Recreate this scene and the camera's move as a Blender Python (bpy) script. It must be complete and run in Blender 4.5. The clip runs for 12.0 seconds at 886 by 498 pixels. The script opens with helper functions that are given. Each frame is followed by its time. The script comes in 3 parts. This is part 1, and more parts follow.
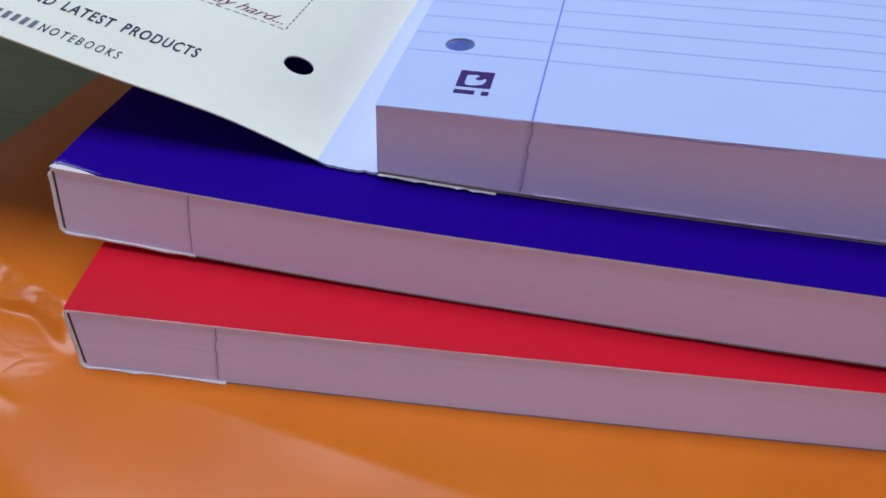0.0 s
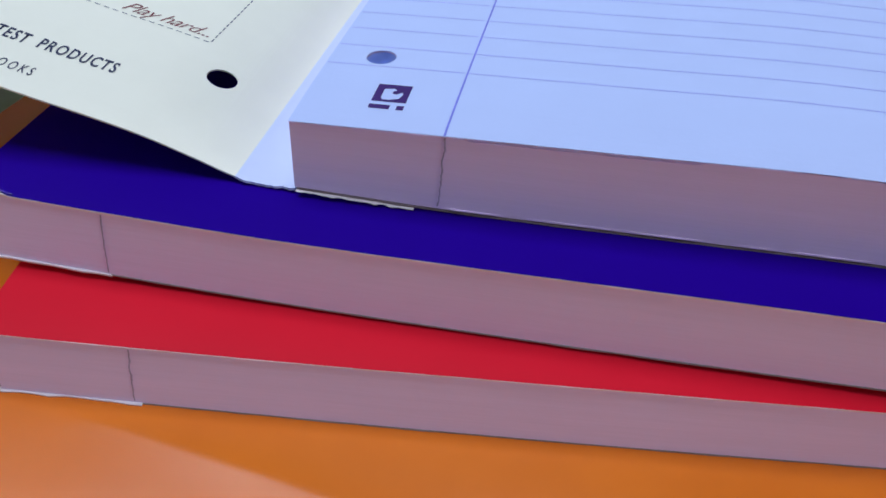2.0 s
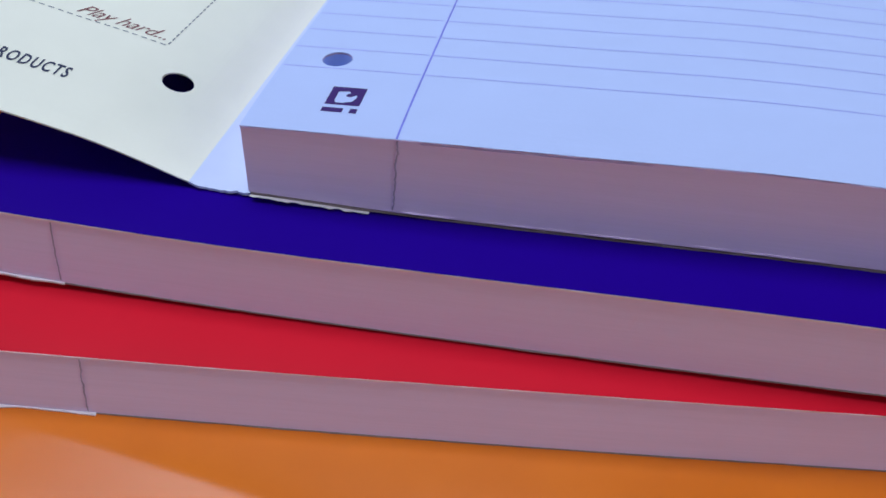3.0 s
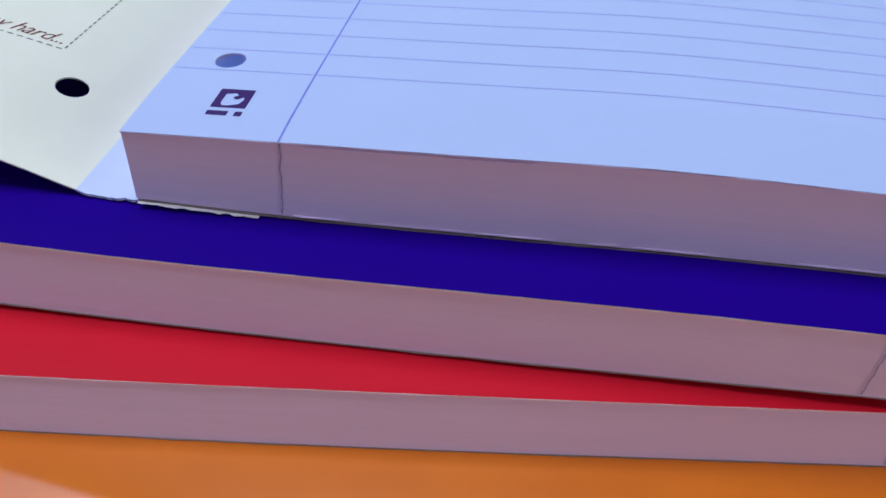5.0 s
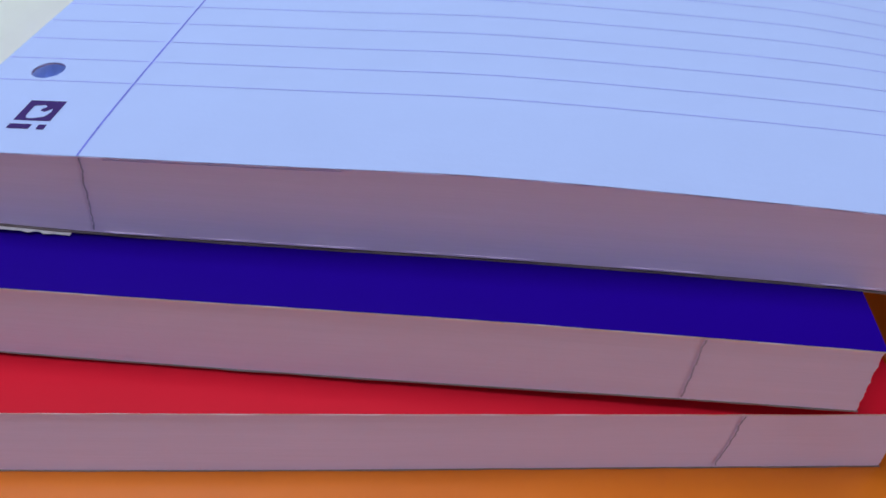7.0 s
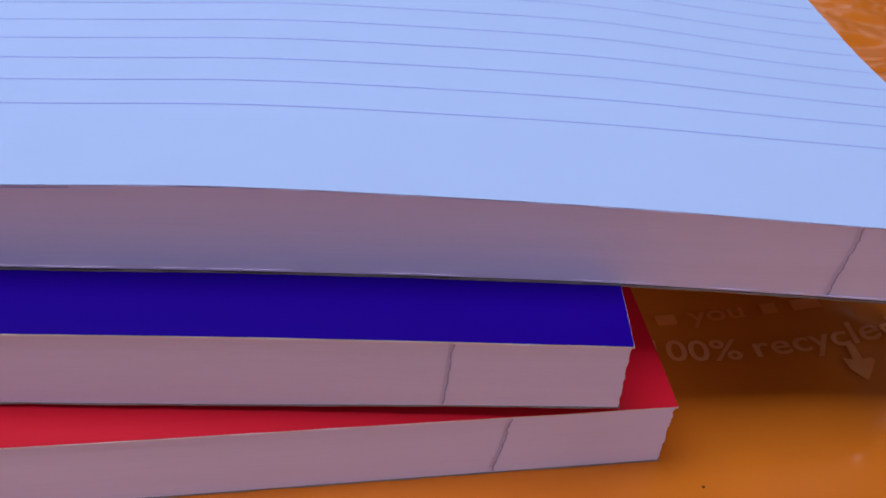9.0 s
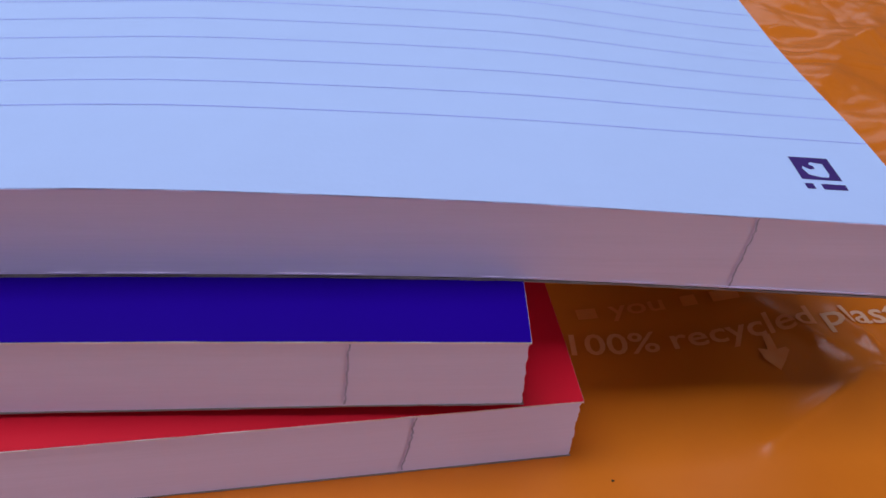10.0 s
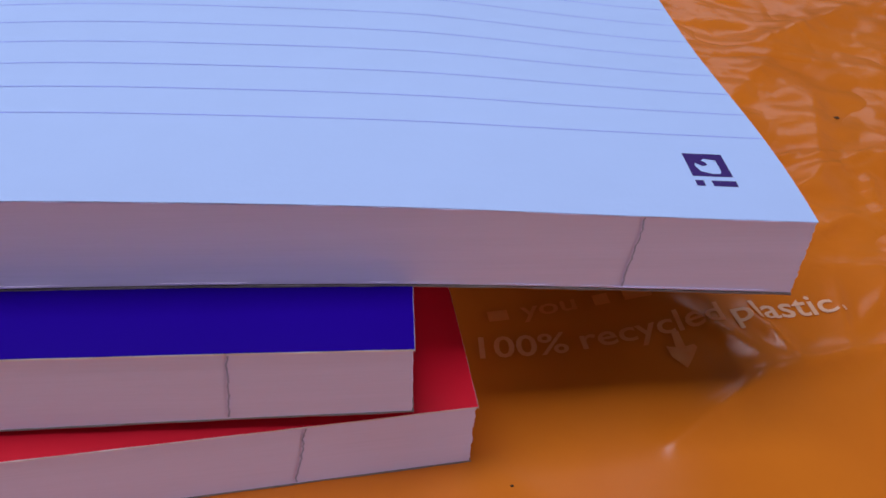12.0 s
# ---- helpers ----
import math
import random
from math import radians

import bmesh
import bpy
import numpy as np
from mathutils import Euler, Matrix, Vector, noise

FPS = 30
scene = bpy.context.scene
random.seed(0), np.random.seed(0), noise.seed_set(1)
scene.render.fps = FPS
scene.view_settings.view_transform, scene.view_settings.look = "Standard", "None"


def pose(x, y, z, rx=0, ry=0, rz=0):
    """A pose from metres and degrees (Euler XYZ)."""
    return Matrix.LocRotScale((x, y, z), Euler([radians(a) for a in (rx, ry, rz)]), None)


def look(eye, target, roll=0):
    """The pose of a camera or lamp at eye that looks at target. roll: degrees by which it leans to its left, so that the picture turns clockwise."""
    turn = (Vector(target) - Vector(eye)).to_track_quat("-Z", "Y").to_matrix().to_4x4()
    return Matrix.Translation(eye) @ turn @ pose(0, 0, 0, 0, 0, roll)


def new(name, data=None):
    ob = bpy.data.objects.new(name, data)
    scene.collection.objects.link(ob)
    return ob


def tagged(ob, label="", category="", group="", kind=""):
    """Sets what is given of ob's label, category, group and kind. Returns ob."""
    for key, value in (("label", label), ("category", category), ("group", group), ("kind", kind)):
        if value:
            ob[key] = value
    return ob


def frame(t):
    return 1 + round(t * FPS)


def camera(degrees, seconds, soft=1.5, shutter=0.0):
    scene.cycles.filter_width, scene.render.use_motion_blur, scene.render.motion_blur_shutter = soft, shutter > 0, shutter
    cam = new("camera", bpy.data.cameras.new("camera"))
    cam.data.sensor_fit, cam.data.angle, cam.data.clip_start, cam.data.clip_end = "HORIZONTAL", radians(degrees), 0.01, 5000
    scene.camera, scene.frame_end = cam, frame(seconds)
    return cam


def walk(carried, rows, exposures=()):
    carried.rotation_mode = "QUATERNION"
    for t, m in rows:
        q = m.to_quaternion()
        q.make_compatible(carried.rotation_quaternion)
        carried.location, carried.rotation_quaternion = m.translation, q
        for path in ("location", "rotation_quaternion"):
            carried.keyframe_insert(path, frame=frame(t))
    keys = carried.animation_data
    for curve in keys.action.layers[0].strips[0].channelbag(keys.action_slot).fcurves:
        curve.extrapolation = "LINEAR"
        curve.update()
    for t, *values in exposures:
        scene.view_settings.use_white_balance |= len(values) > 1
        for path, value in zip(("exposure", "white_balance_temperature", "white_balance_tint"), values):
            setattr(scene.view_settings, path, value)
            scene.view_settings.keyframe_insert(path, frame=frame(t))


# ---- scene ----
cam = camera(62.09, 12.0, soft=1.6)
PATH = [
    (0, (0.03520, -0.10944, 0.10630), (-0.11751, 0.63387, -0.54499), 1.338),
    (0.5, (0.03759, -0.10825, 0.10664), (-0.11493, 0.63321, -0.54680), 1.285),
    (1, (0.04040, -0.10695, 0.10696), (-0.10887, 0.63579, -0.54576), 1.297),
    (1.5, (0.04328, -0.10576, 0.10742), (-0.10081, 0.63861, -0.54462), 1.294),
    (2, (0.04685, -0.10419, 0.10790), (-0.08942, 0.64242, -0.54325), 1.390),
    (2.5, (0.05002, -0.10255, 0.10799), (-0.07876, 0.64465, -0.54401), 1.395),
    (4.5, (0.06316, -0.09797, 0.10880), (-0.05115, 0.64306, -0.55287), 0.689),
    (5, (0.06842, -0.09632, 0.10834), (-0.03579, 0.64633, -0.55317), 0.743),
    (5.5, (0.07326, -0.09458, 0.10814), (-0.02199, 0.65061, -0.55189), 0.987),
    (6, (0.07912, -0.09314, 0.10808), (-0.00842, 0.65324, -0.55166), 0.963),
    (6.5, (0.08531, -0.09143, 0.10764), (0.00837, 0.65367, -0.55486), 0.939),
    (7, (0.09234, -0.08935, 0.10767), (0.03022, 0.65698, -0.55500), 1.136),
    (7.5, (0.10015, -0.08756, 0.10744), (0.05543, 0.66102, -0.55409), 1.275),
    (9.5, (0.12993, -0.08363, 0.10579), (0.14247, 0.67052, -0.55078), 1.589),
    (10, (0.13571, -0.08321, 0.10562), (0.16035, 0.66802, -0.55396), 1.659),
    (10.5, (0.14056, -0.08256, 0.10521), (0.17355, 0.66652, -0.55645), 1.784),
    (11, (0.14407, -0.08175, 0.10513), (0.18375, 0.66665, -0.55693), 1.771),
    (11.5, (0.14758, -0.08121, 0.10519), (0.19353, 0.66630, -0.55747), 1.751),
    (12, (0.14990, -0.08105, 0.10523), (0.20112, 0.66665, -0.55683), 1.699),
]
walk(cam, [(t, look(eye, target, roll)) for t, eye, target, roll in PATH],
     exposures=((0.0, 0.24), (6.0, 0.20), (12.0, 0.17)))

# ---- world and light ----
world = bpy.data.worlds.new("world")
scene.world = world
world.use_nodes = True
wn = world.node_tree.nodes
sky = wn.new("ShaderNodeTexSky")
sky.sky_type = "NISHITA"
sky.sun_disc = False
sky.sun_elevation, sky.sun_rotation = radians(40), radians(200)
wn["Background"].inputs["Strength"].default_value = 0.1
world.node_tree.links.new(sky.outputs["Color"], wn["Background"].inputs["Color"])

WIN_X0, WIN_X1, WIN_Y0, WIN_Y1, WIN_Z = -1.50, 0.35, -0.08, 0.76, 1.75   # the rooflight's opening, over the pads and behind them
LOW_Y0, LOW_Y1, LOW_Z0, LOW_Z1, LOW_X = -1.6, -0.2, 0.05, 0.62, 1.9   # low opening in the east wall, before the pads, added for a fill lamp
HIGH_X0, HIGH_X1, HIGH_Z0, HIGH_Z1, HIGH_Y = -0.9, 1.5, 0.85, 1.62, 2.1   # opening high in the far wall, added for a lamp that draws glints


def area_light(wide, high, energy, colour, place):
    data = bpy.data.lights.new("key_or_fill_light", "AREA")
    data.shape, data.size, data.size_y, data.energy, data.color = "RECTANGLE", wide, high, energy, colour
    new("key_or_fill_light", data).matrix_world = place


area_light(WIN_X1 - WIN_X0, WIN_Y1 - WIN_Y0, 30.0, (0.71, 0.82, 1.0), pose((WIN_X0 + WIN_X1) / 2, (WIN_Y0 + WIN_Y1) / 2, WIN_Z + 0.02))
# Added fill, no source known: brightens pad fronts and the bag under the overhang.
area_light(LOW_Z1 - LOW_Z0, LOW_Y1 - LOW_Y0, 9.0, (0.93, 0.90, 1.0), pose(LOW_X + 0.02, (LOW_Y0 + LOW_Y1) / 2, (LOW_Z0 + LOW_Z1) / 2, 0, 90, 0))
# Added lamp, no source known: draws glints on the loose film.
area_light(HIGH_X1 - HIGH_X0, HIGH_Z1 - HIGH_Z0, 4.0, (0.78, 0.86, 1.0), pose((HIGH_X0 + HIGH_X1) / 2, HIGH_Y + 0.02, (HIGH_Z0 + HIGH_Z1) / 2, -90, 0, 0))

# ---- materials ----


def material(name, base, rough=0.6, spec=0.5, vary=0.0, scale=300.0, stretch=(1, 1, 1), bump=0.0, bump_scale=1500.0, coat=0.0, dark=None, bump_stretch=None):
    """A Principled surface, its colour moved between base and dark by noise at two scales, with a fine relief."""
    m = bpy.data.materials.new(name)
    m.use_nodes = True
    nt = m.node_tree
    b = nt.nodes["Principled BSDF"]
    b.inputs["Roughness"].default_value = rough
    b.inputs["Specular IOR Level"].default_value = spec
    b.inputs["Coat Weight"].default_value = coat
    b.inputs["Coat Roughness"].default_value = 0.15
    tc = nt.nodes.new("ShaderNodeTexCoord")

    def grain(size, how, detail=4.0):
        mp = nt.nodes.new("ShaderNodeMapping")
        mp.inputs["Scale"].default_value = how
        nt.links.new(tc.outputs["Object"], mp.inputs["Vector"])
        n = nt.nodes.new("ShaderNodeTexNoise")
        n.inputs["Scale"].default_value = size
        n.inputs["Detail"].default_value = detail
        nt.links.new(mp.outputs["Vector"], n.inputs["Vector"])
        return n.outputs["Fac"]

    if vary > 0:
        add = nt.nodes.new("ShaderNodeMath")
        add.operation = "ADD"
        nt.links.new(grain(scale, stretch), add.inputs[0])
        nt.links.new(grain(scale * 0.12, stretch), add.inputs[1])
        ramp = nt.nodes.new("ShaderNodeMapRange")
        ramp.inputs["From Min"].default_value, ramp.inputs["From Max"].default_value = 0.7, 1.3
        nt.links.new(add.outputs[0], ramp.inputs["Value"])
        mix = nt.nodes.new("ShaderNodeMix")
        mix.data_type = "RGBA"
        low = dark or tuple(c * (1 - vary) for c in base)
        mix.inputs["A"].default_value, mix.inputs["B"].default_value = (*low, 1), (*base, 1)
        nt.links.new(ramp.outputs["Result"], mix.inputs["Factor"])
        nt.links.new(mix.outputs["Result"], b.inputs["Base Color"])
    else:
        b.inputs["Base Color"].default_value = (*base, 1)
    if bump > 0:
        bp = nt.nodes.new("ShaderNodeBump")
        bp.inputs["Strength"].default_value = 0.5
        bp.inputs["Distance"].default_value = bump
        nt.links.new(grain(bump_scale, bump_stretch or stretch, 6.0), bp.inputs["Height"])
        nt.links.new(bp.outputs["Normal"], b.inputs["Normal"])
    return m


PAPER = material("ruled_paper", (0.54, 0.645, 0.98), 0.8, 0.12, 0.03, 90, bump=0.00005, bump_scale=900)
EDGE = material("cut_paper_edges", (0.84, 0.69, 0.96), 0.9, 0.08, 0.05, 300, (0.3, 1, 12), bump=0.00002, bump_scale=500, bump_stretch=(0.1, 1, 8))
CARD_IN = material("uncoated_card", (0.90, 0.90, 0.77), 0.75, 0.15, 0.03, 120, bump=0.00004)
CARD_CUT = material("cut_card_edge", (0.86, 0.74, 0.78), 0.9, 0.1, 0.12, 900)
TAPE_IN = material("bluish_tape_backing", (0.66, 0.74, 0.98), 0.7, 0.15, 0.04, 200, bump=0.00004, bump_scale=700)
TAPE = material("white_spine_tape", (0.88, 0.80, 0.83), 0.6, 0.3, 0.10, 500, bump=0.00008, bump_scale=700)
BOARD = material("grey_board", (0.30, 0.24, 0.245), 0.85, 0.2, 0.35, 700, bump=0.00006)
# Dark colour for the shade in the gap between spine tape and sheets.
GAP_SHADE = material("spine_gap_shade", (0.13, 0.105, 0.105), 0.6, 0.3, 0.35, 700, bump=0.00006)
BLUE = material("blue_laminate", (0.018, 0.0003, 0.27), 0.40, 0.02, 0.06, 60, bump=0.00002, bump_scale=500)
RED = material("red_laminate", (0.73, 0.011, 0.030), 0.40, 0.04, 0.06, 60, bump=0.00002, bump_scale=500)
# Lighter than BLUE: part of the lifted film's glint is put into the colour.
BLUE_GLOSS = material("lifted_blue_film", (0.05, 0.012, 0.42), 0.22, 0.6, 0.15, 400, bump=0.00015, bump_scale=900)
ORANGE = material("orange_polythene", (0.78, 0.188, 0.013), 0.23, 0.34, 0.12, 40, dark=(0.69, 0.155, 0.010))
BAG_INK = material("pale_bag_ink", (0.88, 0.50, 0.34), 0.4, 0.4, 0.25, 260, dark=(0.90, 0.42, 0.20))
# Dimmer copy of BAG_INK, with the overhang's shade put into its colour.
BAG_INK_SHADED = material("shaded_bag_ink", (0.92, 0.36, 0.14), 0.4, 0.3, 0.25, 260, dark=(0.90, 0.25, 0.05))
CRUMB = material("dark_crumb", (0.11, 0.05, 0.02), 0.8, 0.2, 0.3, 2000)
BAG_INK_FAINT = material("faint_bag_ink", (0.90, 0.25, 0.05), 0.35, 0.4, 0.25, 260, dark=(0.88, 0.21, 0.02))


def crumple(m):
    """Fine creases of thin film, strong where the bag lies loose and slight where it is drawn flat."""
    nt = m.node_tree
    tc = nt.nodes.new("ShaderNodeTexCoord")
    xyz = nt.nodes.new("ShaderNodeSeparateXYZ")
    nt.links.new(tc.outputs["Object"], xyz.inputs["Vector"])

    def ranged(value, a, b, c=0.0, d=1.0):
        r = nt.nodes.new("ShaderNodeMapRange")
        r.interpolation_type = "SMOOTHSTEP"
        for key, v in (("From Min", a), ("From Max", b), ("To Min", c), ("To Max", d)):
            r.inputs[key].default_value = v
        nt.links.new(value, r.inputs["Value"])
        return r.outputs["Result"]

    def maths(how, a, b):
        n = nt.nodes.new("ShaderNodeMath")
        n.operation = how
        for k, v in enumerate((a, b)):
            if isinstance(v, (int, float)):
                n.inputs[k].default_value = v
            else:
                nt.links.new(v, n.inputs[k])
        return n.outputs[0]

    def creases(size, detail, twist):
        n = nt.nodes.new("ShaderNodeTexNoise")
        n.inputs["Scale"].default_value, n.inputs["Detail"].default_value, n.inputs["Distortion"].default_value = size, detail, twist
        nt.links.new(tc.outputs["Object"], n.inputs["Vector"])
        return maths("ABSOLUTE", maths("SUBTRACT", n.outputs["Fac"], 0.5), 0)

    right = maths("MULTIPLY", ranged(xyz.outputs["X"], 0.205, 0.245), ranged(xyz.outputs["Y"], -0.015, 0.03))
    left = maths("MULTIPLY", maths("MULTIPLY", ranged(xyz.outputs["X"], -0.047, -0.060), ranged(xyz.outputs["Y"], -0.004, -0.016)), ranged(xyz.outputs["Y"], -0.046, -0.036, 0.0, 0.8))
    loose = maths("ADD", maths("MAXIMUM", right, left), 0.012)
    high = maths("ADD", creases(21, 2, 0.9), maths("MULTIPLY", creases(90, 2, 0.6), 0.14))
    bp = nt.nodes.new("ShaderNodeBump")
    bp.inputs["Strength"].default_value, bp.inputs["Distance"].default_value = 1.0, 0.0038
    nt.links.new(maths("MULTIPLY", high, loose), bp.inputs["Height"])
    nt.links.new(bp.outputs["Normal"], nt.nodes["Principled BSDF"].inputs["Normal"])


crumple(ORANGE)
INK_DARK = material("navy_ink", (0.045, 0.055, 0.110), 0.7, 0.2, 0.2, 900)
INK_RED = material("dark_red_ink", (0.24, 0.075, 0.085), 0.7, 0.2, 0.2, 900)
INK_GREY = material("thin_grey_ink", (0.19, 0.21, 0.26), 0.7, 0.2, 0.2, 900)
INK_LOGO = material("violet_ink", (0.060, 0.022, 0.17), 0.7, 0.2, 0.15, 900)
INK_RULE = material("pale_rule_ink", (0.40, 0.42, 0.96), 0.8, 0.1, 0.06, 700)
INK_MARGIN = material("margin_ink", (0.26, 0.28, 0.88), 0.8, 0.1, 0.2, 700)
INK_EDGE = material("ink_on_cut_edge", (0.50, 0.42, 0.62), 0.9, 0.05, 0.25, 900)
TABLE = material("grey_stained_wood", (0.40, 0.44, 0.33), 0.55, 0.4, 0.25, 60, (1, 6, 1), bump=0.0002, bump_scale=120)
WALL = material("painted_plaster", (0.40, 0.39, 0.385), 0.9, 0.2, 0.05, 8, bump=0.0005, bump_scale=60)
FLOOR = material("brown_floorboards", (0.20, 0.13, 0.08), 0.5, 0.4, 0.3, 12, (1, 8, 1), bump=0.0005, bump_scale=40)
FRAME = material("white_frame_paint", (0.75, 0.75, 0.73), 0.4, 0.4, 0.03, 30)

# ---- helpers for shapes ----
MM = 0.001


def part(name, bm, mat, parent=None, label="", smooth=False):
    """Links a bmesh as one mesh object, under a thing or a part."""
    me = bpy.data.meshes.new(name)
    bmesh.ops.recalc_face_normals(bm, faces=bm.faces)
    bm.to_mesh(me)
    bm.free()
    me.materials.append(mat)
    if smooth:
        for p in me.polygons:
            p.use_smooth = True
    ob = new(name, me)
    if parent:
        ob.parent = parent
        ob.matrix_parent_inverse = parent.matrix_world.inverted()
    if label:
        tagged(ob, label)
    return ob


def thing(name, place, label, category, group="", kind=""):
    e = new(name)
    e.empty_display_size = 0.02
    e.matrix_world = Matrix.Translation(place)
    bpy.context.view_layer.update()
    return tagged(e, label, category, group, kind)


def curve(values):
    """A smooth curve through evenly spaced values, over 0 to 1."""
    v = np.array(values, float)
    k = np.linspace(0, 1, len(v))
    m = np.gradient(v, k)

    def at(u):
        i = int(min(max(u * (len(v) - 1), 0), len(v) - 2))
        h = k[i + 1] - k[i]
        s = (u - k[i]) / h
        return float((2 * s**3 - 3 * s**2 + 1) * v[i] + (s**3 - 2 * s**2 + s) * h * m[i] + (3 * s**2 - 2 * s**3) * v[i + 1] + (s**3 - s**2) * h * m[i + 1])
    return at


def box(bm, x0, x1, y0, y1, z0, z1, bevel=0.0):
    r = bmesh.ops.create_cube(bm, size=1.0, matrix=Matrix.LocRotScale(((x0 + x1) / 2, (y0 + y1) / 2, (z0 + z1) / 2), None, (x1 - x0, y1 - y0, z1 - z0)))
    if bevel:
        edges = list({e for v in r["verts"] for e in v.link_edges})
        bmesh.ops.bevel(bm, geom=edges, offset=bevel, segments=2, affect="EDGES")
    return bm


def sheet(bm, fn, us, ws, hole=None):
    """A grid over us x ws (millimetres), laid by fn(u, w), with a round hole (u, w, radius). Returns the hole's rim."""
    us, ws = sorted(us), sorted(ws)
    if hole:
        hu, hw, hr = hole
        a = hr * 1.5
        us = [u for u in us if abs(u - hu) > a + 0.5] + [hu - a + 2 * a * i / 8 for i in range(9)]
        ws = [w for w in ws if abs(w - hw) > a + 0.5] + [hw - a + 2 * a * i / 8 for i in range(9)]
        us, ws = sorted(us), sorted(ws)
    grid = {}
    for i, u in enumerate(us):
        for j, w in enumerate(ws):
            if hole and abs(u - hu) < a - 1e-6 and abs(w - hw) < a - 1e-6:
                continue
            grid[i, j] = bm.verts.new(fn(u, w))
    for i in range(len(us) - 1):
        for j in range(len(ws) - 1):
            q = [(i, j), (i + 1, j), (i + 1, j + 1), (i, j + 1)]
            if hole and abs((us[i] + us[i + 1]) / 2 - hu) < a and abs((ws[j] + ws[j + 1]) / 2 - hw) < a:
                continue
            bm.faces.new([grid[k] for k in q])
    rim = []
    if hole:
        i0, j0 = min(range(len(us)), key=lambda i: abs(us[i] - hu + a)), min(range(len(ws)), key=lambda j: abs(ws[j] - hw + a))
        loop = [(i0 + i, j0) for i in range(8)] + [(i0 + 8, j0 + i) for i in range(8)] + [(i0 + 8 - i, j0 + 8) for i in range(8)] + [(i0, j0 + 8 - i) for i in range(8)]
        for i, j in loop:
            d = Vector((us[i] - hu, ws[j] - hw)).normalized() * hr
            rim.append(bm.verts.new(fn(hu + d.x, hw + d.y)))
        for n in range(32):
            m = (n + 1) % 32
            bm.faces.new([grid[loop[n]], grid[loop[m]], rim[m], rim[n]])
    return rim


def spaced(a, b, step):
    n = max(1, round((b - a) / step))
    return [a + (b - a) * i / n for i in range(n + 1)]


def ribbon(bm, fn, path, width):
    """A flat strip of that width along a path of (u, w) points, laid by fn."""
    last = None
    for n, (u, w) in enumerate(path):
        a, b = Vector(path[max(n - 1, 0)]), Vector(path[min(n + 1, len(path) - 1)])
        side = Vector((-(b - a).y, (b - a).x)).normalized() * width / 2
        pair = (bm.verts.new(fn(u + side.x, w + side.y)), bm.verts.new(fn(u - side.x, w - side.y)))
        if last:
            bm.faces.new((last[0], pair[0], pair[1], last[1]))
        last = pair


def patch(bm, fn, points):
    bm.faces.new([bm.verts.new(fn(u, w)) for u, w in points])


def lettering(name, text, size, fn, mat, parent, slant=0.0, spread=1.0, wide=1.0, bold=0.0):
    """Words in the built-in font as one flat mesh, laid by fn(u, w) in millimetres from the start of the baseline."""
    data = bpy.data.curves.new(name, "FONT")
    data.body, data.size, data.shear, data.space_character, data.offset = text, size, slant, spread, bold
    data.resolution_u = 3
    ob = new(name, data)
    bpy.context.view_layer.update()
    me = bpy.data.meshes.new_from_object(ob.evaluated_get(bpy.context.evaluated_depsgraph_get()))
    bpy.data.objects.remove(ob)
    bm = bmesh.new()
    bm.from_mesh(me)
    bpy.data.meshes.remove(me)
    for v in bm.verts:
        v.co = fn(v.co.x * wide, v.co.y)
    return part(name, bm, mat, parent)


def fitted(name, text, fn, wide, high, mat, parent, slant=0.0, spread=1.22, bold=0.12):
    """Words scaled to a width and a height of capitals in millimetres."""
    ob = lettering(name, text, 10.0, lambda u, w: Vector((u, w, 0)), mat, parent, slant, spread, bold=bold)
    x0, x1 = min(v.co.x for v in ob.data.vertices), max(v.co.x for v in ob.data.vertices)
    for v in ob.data.vertices:
        v.co = fn((v.co.x - x0) / (x1 - x0) * wide, v.co.y / 7.29 * high)
    return ob


# ---- the room ----
RX0, RX1, RY0, RY1, RZ0, RZ1 = -1.8, 1.9, -1.7, 2.1, -0.75, 1.75


def wall(name, boxes, mat=WALL, label="plain grey painted wall"):
    bm = bmesh.new()
    for b in boxes:
        box(bm, *b)
    return tagged(part(name, bm, mat), label, "wall", kind="structure")


wall("floor", [(RX0 - 0.2, RX1 + 0.2, RY0 - 0.2, RY1 + 0.2, RZ0 - 0.1, RZ0)], FLOOR, "dark brown wooden floor of the room")
wall("ceiling", [(RX0 - 0.2, WIN_X0, RY0 - 0.2, RY1 + 0.2, RZ1, RZ1 + 0.1), (WIN_X1, RX1 + 0.2, RY0 - 0.2, RY1 + 0.2, RZ1, RZ1 + 0.1),
                 (WIN_X0, WIN_X1, RY0 - 0.2, WIN_Y0, RZ1, RZ1 + 0.1), (WIN_X0, WIN_X1, WIN_Y1, RY1 + 0.2, RZ1, RZ1 + 0.1)], WALL, "plain painted ceiling with a rooflight over the table")


def pierced(x0, x1, z0, z1, y):
    """The four pieces of a wall, 0.15 thick, round an opening."""
    return [(RX0, x0, y, y + 0.15, RZ0, RZ1), (x1, RX1, y, y + 0.15, RZ0, RZ1), (x0, x1, y, y + 0.15, RZ0, z0), (x0, x1, y, y + 0.15, z1, RZ1)]


wall("wall_north", pierced(HIGH_X0, HIGH_X1, HIGH_Z0, HIGH_Z1, RY1))
wall("wall_south", [(RX0, RX1, RY0 - 0.15, RY0, RZ0, RZ1)])
